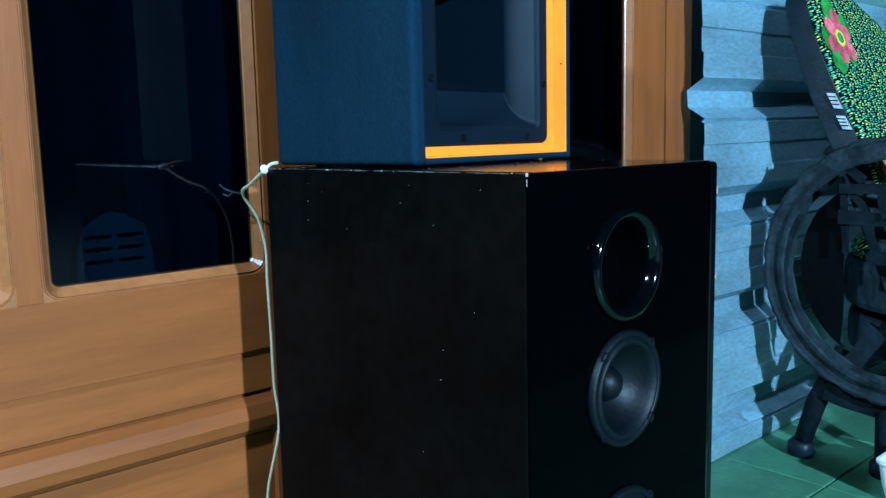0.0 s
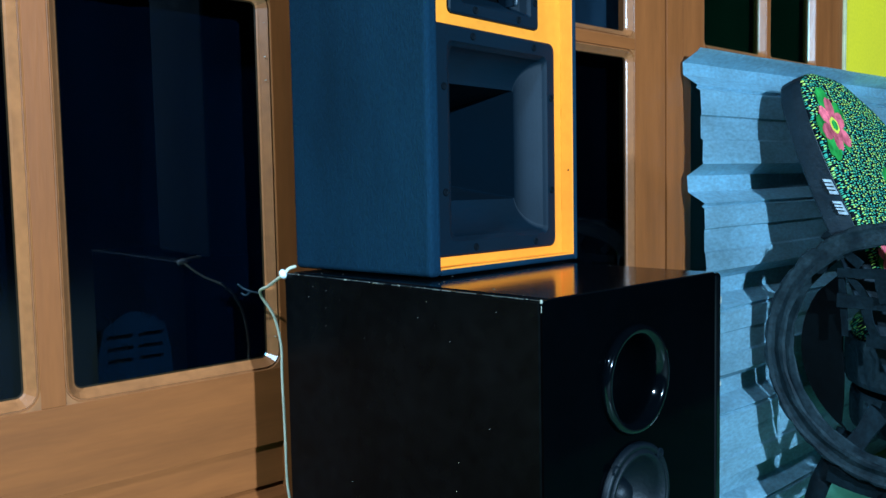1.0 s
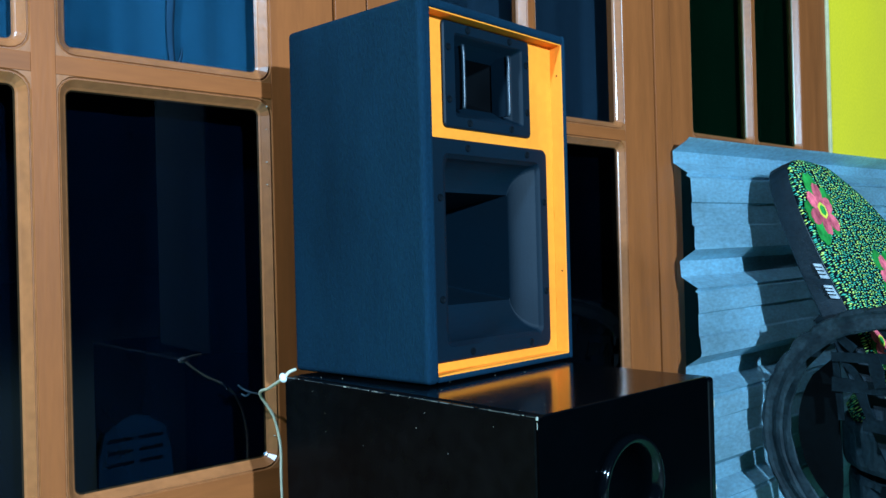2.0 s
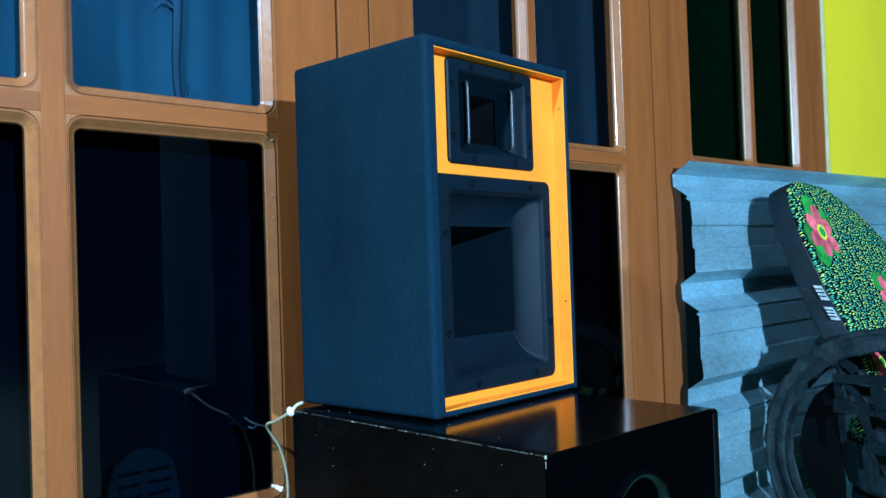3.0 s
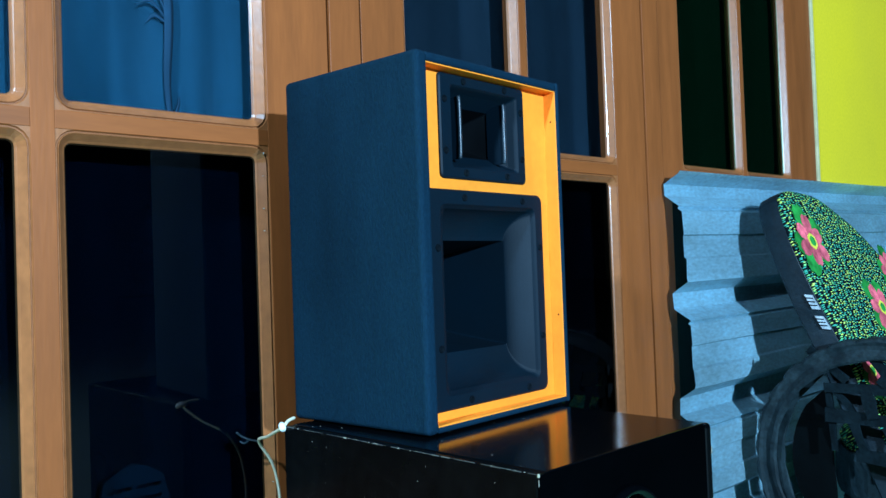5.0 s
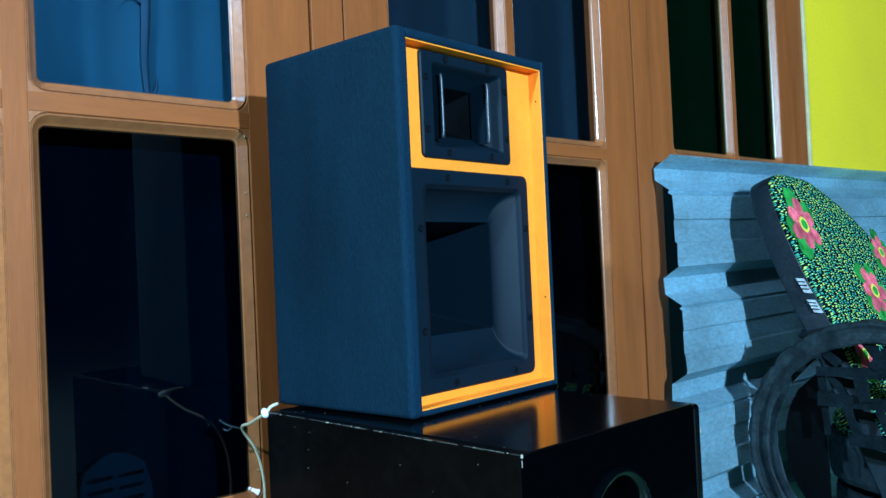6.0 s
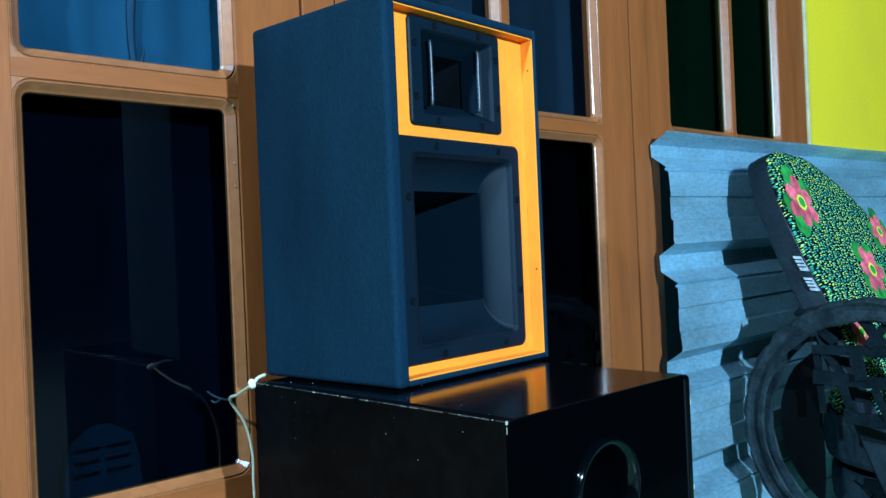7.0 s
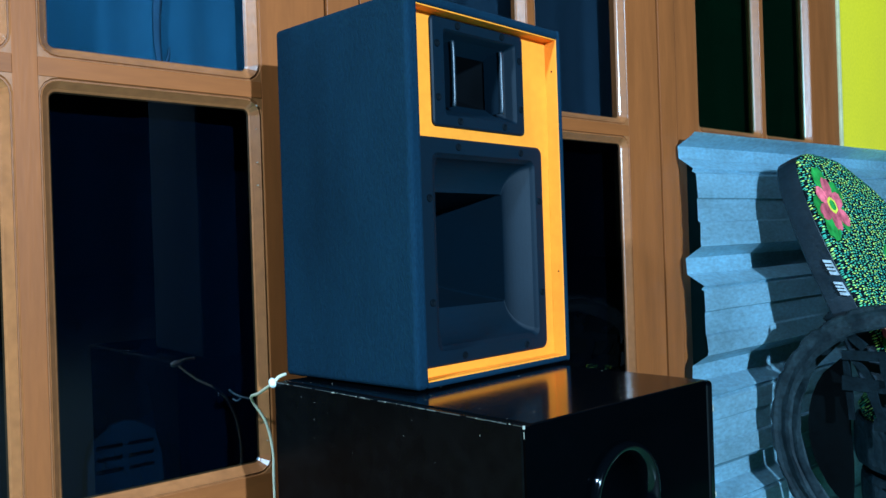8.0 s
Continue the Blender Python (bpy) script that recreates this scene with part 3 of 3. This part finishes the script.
    for i in range(18):
        u, v, q = rng.uniform(0.01, w - 0.01), rng.uniform(0.005, d - 0.02), rng.uniform(0.0003, 0.0007)
        part("dust_speck", slab(u, u + q * rng.uniform(1, 2), v, v + q, H - 0.0002, H + 0.0002, 0), CHIP, s)
    for i in range(16):
        v, z, q = rng.uniform(0.01, d - 0.02), H - 0.012 - 0.30 * rng.random() ** 2, rng.uniform(0.0003, 0.0006)
        part("dust_speck", slab(-0.0002, 0.0003, v, v + q, z, z + q * rng.uniform(0.8, 1.6), 0), CHIP, s)
    for u in (0.03, w - 0.03):
        for v in (0.04, d - 0.04):
            part("foot", moved(turned([(0.0003, 0), (0.016, 0), (0.018, 0.004), (0.018, 0.014), (0.0003, 0.014)], 16, "z"), Matrix.Translation((u, v, 0))), RUBBER, s)
    return s


lower_speaker()

cable = holder("speaker_cable", "thin white cable taped to the corner of the black loudspeaker", "cable")
part("wire", tube(spline([(0.516, -0.112, H + 0.005), (0.503, -0.118, H + 0.0035), (0.494, -0.119, H - 0.003), (0.500, -0.075, H - 0.020), (0.513, -0.030, H - 0.034), (0.533, -0.029, H - 0.067), (0.5415, -0.030, H - 0.107),
                          (0.5415, -0.030, H - 0.148), (0.543, -0.030, H - 0.225), (0.543, -0.031, H - 0.286), (0.546, -0.032, H - 0.349), (0.526, -0.030, H - 0.433), (0.524, -0.030, H - 0.52), (0.510, -0.034, 0.040), (0.470, -0.050, 0.004), (0.40, -0.06, 0.0022)], 8), 0.0020, 8), CABLE, cable, smooth=True)
part("tape", tube([(0.489, -0.129, H - 0.0035), (0.492, -0.122, H - 0.0005), (0.496, -0.114, H + 0.0005)], [0.0035, 0.0046, 0.0030], 9), TAPE, cable, "crumpled white tape", smooth=True)
part("wire_end", tube(spline([(0.513, -0.030, H - 0.034), (0.506, -0.018, H - 0.032), (0.500, -0.009, H - 0.028), (0.493, -0.008, H - 0.022)], 4), 0.0016, 6), VINYL, cable, "dark bare wire end", smooth=True)
part("wire_end", tube(spline([(0.506, -0.018, H - 0.032), (0.502, -0.012, H - 0.037), (0.497, -0.009, H - 0.034)], 4), 0.0013, 6), VINYL, cable, smooth=True)


# ---- zinc sheet ----
def zinc_sheet():
    """A ribbed sheet on edge, leaning on the wall; its ribs run level."""
    prof = []
    top = H + 0.375
    prof += [(0.000, top), (0.003, top - 0.006)]
    ribs = [top - 0.045, top - 0.280, top - 0.505, top - 0.73, top - 0.955]
    for k, c in enumerate(ribs):
        if k:
            prof += [(0.0, c + 0.050), (0.0, c + 0.042), (0.020, c + 0.018), (0.020, c - 0.016), (0.0, c - 0.040), (0.003, c - 0.046), (0.0, c - 0.050)]
        else:
            prof += [(0.020, c + 0.020), (0.020, c - 0.006), (0.004, c - 0.030), (0.006, c - 0.036), (0.0, c - 0.042)]
        for q in (0.095, 0.140):
            if c - q > 0.02:
                prof += [(0.0, c - q + 0.003), (0.0022, c - q)] if q < 0.1 else [(0.0022, c - q), (0.0, c - q - 0.004)]
    prof = [p for p in prof if p[1] > 0.006] + [(0.0, 0.004)]
    bm = bmesh.new()
    rng = random.Random(5)
    xs = [1.531 + 0.06 * i for i in range(29)]
    cols = []
    for j, x in enumerate(xs):
        col = []
        for o, z in prof:
            lean = 0.034 * (1 - z / top)
            wob = 0.0018 * math.sin(x * 9 + z * 4) + 0.0012 * math.sin(x * 23 + z * 11)
            edge = rng.uniform(-0.003, 0.003) if j == 0 else 0
            depth = 1.9 if z < top - 0.1 else 2.1
            rise = 0.012 * (x - 1.54)
            col.append(bm.verts.new((x + edge, -0.050 - lean + o * depth + wob, z + rise * (z / top))))
        cols.append(col)
    for a, b in zip(cols, cols[1:]):
        for k in range(len(prof) - 1):
            bm.faces.new((a[k], b[k], b[k + 1], a[k + 1]))
    bmesh.ops.solidify(bm, geom=bm.faces[:], thickness=0.0008)
    return tagged(part("zinc_sheet", bm, ZINC), "ribbed bluish zinc roofing sheet leaning on the house wall", "metal sheet")


zinc_sheet()


# ---- chair made of old tyres ----
def tyre(R, width, parent, m, label, tread=0.004, deep=1.0, mat=None):
    """An old motorcycle tyre round the y axis: rounded tread with grooves, sidewalls and open beads."""
    side = [(0.0, 0.40), (-0.0012, 0.72), (-0.006, 0.94), (-0.013, 1.0), (-0.021, 0.86), (-0.031, 0.80), (-0.039, 0.90), (-0.046, 1.0), (-0.055, 0.98), (-0.060, 0.84), (-0.058, 0.70), (-0.040, 0.62), (-0.014, 0.62), (-0.008, 0.40)]
    half_w = width / 2
    sec = [(R + r * deep, half_w * y) for r, y in side] + [(R + r * deep, -half_w * y) for r, y in reversed(side)]
    last = len(sec) - 1
    lugs = (0, 1, 2, last, last - 1, last - 2)
    seg = 108
    rings = []
    for k in range(seg):
        a = 2 * math.pi * k / seg
        ring = []
        for i, (r, y) in enumerate(sec):
            rr = r - (tread if (i in lugs and k % 4 == 0) or (i in (0, last) and k % 2) else 0) + 0.0012 * math.sin(k * 0.9 + i)
            ring.append((rr * math.cos(a), y, rr * math.sin(a)))
        rings.append(ring)
    bm = loft(rings, closed=True)
    return part("tyre", moved(bm, m), mat or RUBBER, parent, label)


def strap(a, b, wide, parent, n=(1, 0, 0), thick=0.004, sag=0.0):
    """A flat rubber strap from a to b, lying across the way n."""
    a, b, n = Vector(a), Vector(b), Vector(n).normalized()
    d = (b - a).normalized()
    s = d.cross(n).normalized()
    rings = []
    for k in range(7):
        t = k / 6
        c = a.lerp(b, t) + n * (sag * math.sin(math.pi * t)) 
        ww = wide * (1 + 0.12 * math.sin(7 * t + a.z * 40))
        rings.append([tuple(c + s * (ww / 2) * i + n * thick / 2 * j) for i, j in ((-1, -1), (1, -1), (1.05, 0), (1, 1), (-1, 1), (-1.05, 0))])
    return part("strap", loft(rings, caps=True), STRAP, parent)


def blossom(parent, at, U, V, N, size, turn):
    """A printed flower with its leaves, laid on the cloth."""
    def petal(a, ln, wd, lift, mat, name):
        d = U * math.cos(a) + V * math.sin(a)
        s = N.cross(d)
        prof = [(0.12, 0.25), (0.35, 0.75), (0.62, 1.0), (0.85, 0.8), (0.97, 0.4), (0.93, 0.0), (0.97, -0.4), (0.85, -0.8), (0.62, -1.0), (0.35, -0.75), (0.12, -0.25)]
        top = [at + d * (p * ln) + s * (q * wd) + N * lift for p, q in prof]
        low = [p - N * 0.0012 for p in top]
        part(name, loft([[tuple(p) for p in low], [tuple(p) for p in top]], caps=True), mat, parent)
    for k, a in enumerate((15, 75, 165, 215, 300)):
        petal(radians(a + turn), size * (1.35 if k % 2 else 1.15), size * 0.42, 0.0014, LEAF, "printed_leaf")
    for k in range(6):
        petal(radians(60 * k + turn), size * (0.86 + 0.12 * (k % 2)), size * 0.275, 0.0022 + 0.0004 * (k % 2), PINK, "printed_petal")
    for r, mat, lift in ((0.26, YOLK, 0.0032), (0.17, LEAF, 0.0038)):
        ring = [at + (U * math.cos(radians(30 * i)) + V * math.sin(radians(30 * i))) * size * r * (1 + 0.1 * (i % 2)) for i in range(12)]
        part("printed_eye", loft([[tuple(p + N * (lift - 0.001)) for p in ring], [tuple(p + N * lift) for p in ring]], caps=True), mat, parent)


def tyre_chair():
    c = holder("tyre_chair", "armchair of old tyres with flowered batik cushions by zinc sheet", "chair", m=Matrix.Translation((0, 0, 0)))
    side = Matrix.Rotation(radians(90), 4, "Z")
    for x in (1.715, 2.33):
        tyre(0.267, 0.050, c, Matrix.Translation((x, -0.376, H - 0.249)) @ side, "old motorcycle tyre as armrest", deep=0.8)
    # Sheet reaches left to blacken the shaded gap inside the ring.
    arc = [radians(-58 + 92 * k / 12) for k in range(13)]
    sheet = [(-0.376 + 0.203 * math.cos(a), H - 0.249 + 0.203 * math.sin(a)) for a in arc]
    sheet += [(-0.250, H - 0.098), (-0.262, H - 0.101)] + [(-0.262 + 0.003 * math.sin(80 * z), z) for z in (H - 0.14, H - 0.19, H - 0.25, H - 0.31, H - 0.36, H - 0.41)]
    part("arm_panel", loft([[(x, y, z) for y, z in sheet] for x in (1.736, 1.742)], caps=True), SHEET, c, "dark rubber sheet in the arm, widened over the shaded gap")
    # lattice of straps across the arm's upper part
    X = 1.705
    for a, b, wd in (((-0.230, -0.012), (-0.306, -0.074), 0.017), ((-0.338, 0.004), (-0.400, -0.076), 0.020), ((-0.430, -0.002), (-0.372, -0.078), 0.018), ((-0.530, -0.030), (-0.455, -0.085), 0.018),
                     ((-0.262, -0.090), (-0.600, -0.084), 0.021), ((-0.262, -0.146), (-0.600, -0.158), 0.026), ((-0.318, -0.224), (-0.590, -0.226), 0.026),
                     ((-0.266, -0.084), (-0.276, -0.220), 0.013), ((-0.343, -0.084), (-0.357, -0.145), 0.024), ((-0.282, -0.098), (-0.318, -0.140), 0.013),
                     ((-0.318, -0.160), (-0.338, -0.222), 0.017), ((-0.378, -0.160), (-0.405, -0.220), 0.015), ((-0.470, -0.160), (-0.450, -0.220), 0.016), ((-0.430, -0.086), (-0.455, -0.150), 0.020)):
        strap((X + random.uniform(-0.006, 0.006), a[0], H + a[1]), (X + random.uniform(-0.006, 0.006), b[0], H + b[1]), wd, c, sag=random.uniform(-0.006, 0.006))
    # stacked seat tyres, seat cushion
    for z, r in ((H - 0.312, 0.256), (H - 0.425, 0.244)):
        tyre(r, 0.105 if z > H - 0.35 else 0.085, c, Matrix.Translation((2.075, -0.40, z)) @ Matrix.Rotation(radians(90), 4, "X"), "dusty old tyre laid flat under the seat", mat=GREYED)
    seat = turned([(0.0003, 0.05), (0.10, 0.052), (0.19, 0.046), (0.232, 0.030), (0.245, 0.008), (0.235, -0.02), (0.0003, -0.02)], 40, "z")
    cushion = part("seat_cushion", moved(seat, Matrix.Translation((2.075, -0.40, H - 0.246))), BATIK, c, "round cushion in flowered batik cloth", smooth=True)
    for x, y, s in ((1.90, -0.36, 0.05), (1.97, -0.50, 0.045), (2.06, -0.36, 0.05), (2.00, -0.27, 0.045)):
        blossom(cushion, Vector((x, y, H - 0.197)), Vector((1, 0, 0)), Vector((0, 1, 0)), Vector((0, 0, 1)), s, 40 * x * 10)
    # back cushion
    O, U, V = Vector((1.740, -0.275, H)), Vector((1, 0, 0)), Vector((0, 0.355, 0.935))
    N = U.cross(V)
    half = [(0.030, -0.44), (0.014, -0.16), (0.004, 0.0), (-0.008, 0.09), (-0.012, 0.18), (-0.006, 0.26), (0.008, 0.315), (0.032, 0.345), (0.085, 0.357), (0.15, 0.353), (0.22, 0.343),
            (0.285, 0.312), (0.36, 0.270), (0.43, 0.210), (0.485, 0.145), (0.515, 0.07), (0.525, 0.0), (0.52, -0.16), (0.50, -0.44)]
    ring = spline([(u, v, 0) for u, v in half], 3)
    mid = Vector((0.24, 0.10, 0))

    def lay(k, off):
        out = []
        for p in ring:
            q = mid + (p - mid) * k
            near = min(1, max(0, 1 + off / 0.05)) * min(1, max(0, (0.24 - p.y) / 0.20)) if p.x < 0.1 else 0
            out.append(tuple(O + U * (q.x + 0.020 * near) + V * q.y + N * off))
        return out
    part("back_side", loft([lay(0.985, -0.052), lay(1.0, -0.048), lay(1.004, -0.025), lay(1.0, -0.004), lay(0.985, 0.0)], caps=True), VINYL, c, "black vinyl side band of the backrest")
    cover = part("back_cushion", loft([lay(0.998, -0.003), lay(0.990, 0.002), lay(0.95, 0.006), lay(0.80, 0.0095), lay(0.5, 0.011), lay(0.1, 0.011)], caps=True), BATIK, c,
                 "backrest cover in green dotted batik with pink flowers", smooth=True)
    blossom(cover, O + U * 0.070 + V * 0.226 + N * 0.0095, U, V, N, 0.070, 20)
    blossom(cover, O + U * 0.290 + V * 0.056 + N * 0.0105, U, V, N, 0.064, 50)
    blossom(cover, O + U * 0.440 + V * 0.150 + N * 0.0098, U, V, N, 0.050, 5)
    blossom(cover, O + U * 0.090 + V * -0.075 + N * 0.0095, U, V, N, 0.048, 35)
    blossom(cover, O + U * 0.215 + V * -0.140 + N * 0.0100, U, V, N, 0.050, 10)
    # worn label on the side band
    for v0, v1 in ((0.075, 0.115), (0.030, 0.066)):
        q = [O + U * (0.002 + n * 0.4 + (0.09 - v) * 0.16) + V * v + N * n for v, n in ((v0, -0.005), (v0 + 0.006, -0.017), (v1, -0.019), (v1 - 0.006, -0.007))]
        part("label", loft([[tuple(p + U * 0.010) for p in q], [tuple(p) for p in q]], caps=True), LABEL, c, "scuffed white label")
        for k in (0.25, 0.5, 0.75):
            e0, e1 = q[0].lerp(q[3], k), q[1].lerp(q[2], k)
            part("bar", loft([[tuple(p + V * dv + U * du) for p, dv in ((e0, 0), (e1, 0), (e1, 0.0022), (e0, 0.0022))] for du in (-0.0022, -0.0004)], caps=True), STEEL, c)
    # legs, feet and diagonal struts
    for y0, y1 in ((-0.25, -0.19), (-0.36, -0.36), (-0.50, -0.56)):
        for x in (1.73, 2.31):
            part("leg", tube([(x + (0.06 if x < 2 else -0.06), y0, H - 0.44), (x, (y0 + y1) / 2, H - 0.545), (x, y1, 0.020)], [0.022, 0.022, 0.019], 8), STRAP, c, smooth=True)
            part("foot", moved(turned([(0.0003, 0), (0.024, 0), (0.028, 0.006), (0.027, 0.028), (0.018, 0.036), (0.0003, 0.036)], 16, "z"), Matrix.Translation((x, y1, 0))), VINYL, c, smooth=True)
    for a, b in (((1.715, -0.262, H - 0.50), (1.80, -0.315, H - 0.385)), ((1.715, -0.245, H - 0.51), (1.73, -0.42, H - 0.545)), ((1.80, -0.315, H - 0.385), (1.84, -0.45, H - 0.41))):
        strap(a, b, 0.040, c, thick=0.012)
    return c


tyre_chair()

bm = loft([rect_ring(-0.07 * k, 0.07 * k, -0.07 * k, 0.07 * k, 0.02, y) for k, y in ((0.05, 0.0), (0.88, 0.0), (0.92, -0.004), (1.0, -0.03), (1.08, -0.075), (1.13, -0.076), (1.13, -0.081), (1.05, -0.081), (0.9, -0.008), (0.05, -0.008))])
tagged(part("tub", moved(bm, Matrix.Translation((1.672, -0.468, 0.0)) @ Matrix.Rotation(radians(-90), 4, "X")), TUB), "white plastic tub standing on the floor", "tub")

# ---- floor tiles, last ----
tile_mesh = mesh_of(slab(-0.148, 0.148, -0.148, 0.148, -0.006, 0.0, 0.0015, 1), TILE)
for i in range(12):
    for j in range(5):
        ob = new("tile", tile_mesh)
        ob.location = (-0.35 + 0.3 * i, -1.35 + 0.3 * j, 0.0)
        ob.parent = floor
rest = bmesh.new()
for i in range(-12, 17):
    for j in range(0, 10):
        if not (0 <= i < 12 and j < 5) and -3.9 < -0.35 + 0.3 * i < 4.9:
            bmesh.ops.create_cube(rest, size=1, matrix=Matrix.Translation((-0.35 + 0.3 * i, -1.35 + 0.3 * j, -0.003)) @ Matrix.Diagonal((0.296, 0.296, 0.006, 1)))
tagged(part("tile_field", rest, TILE, floor), kind="stuff")
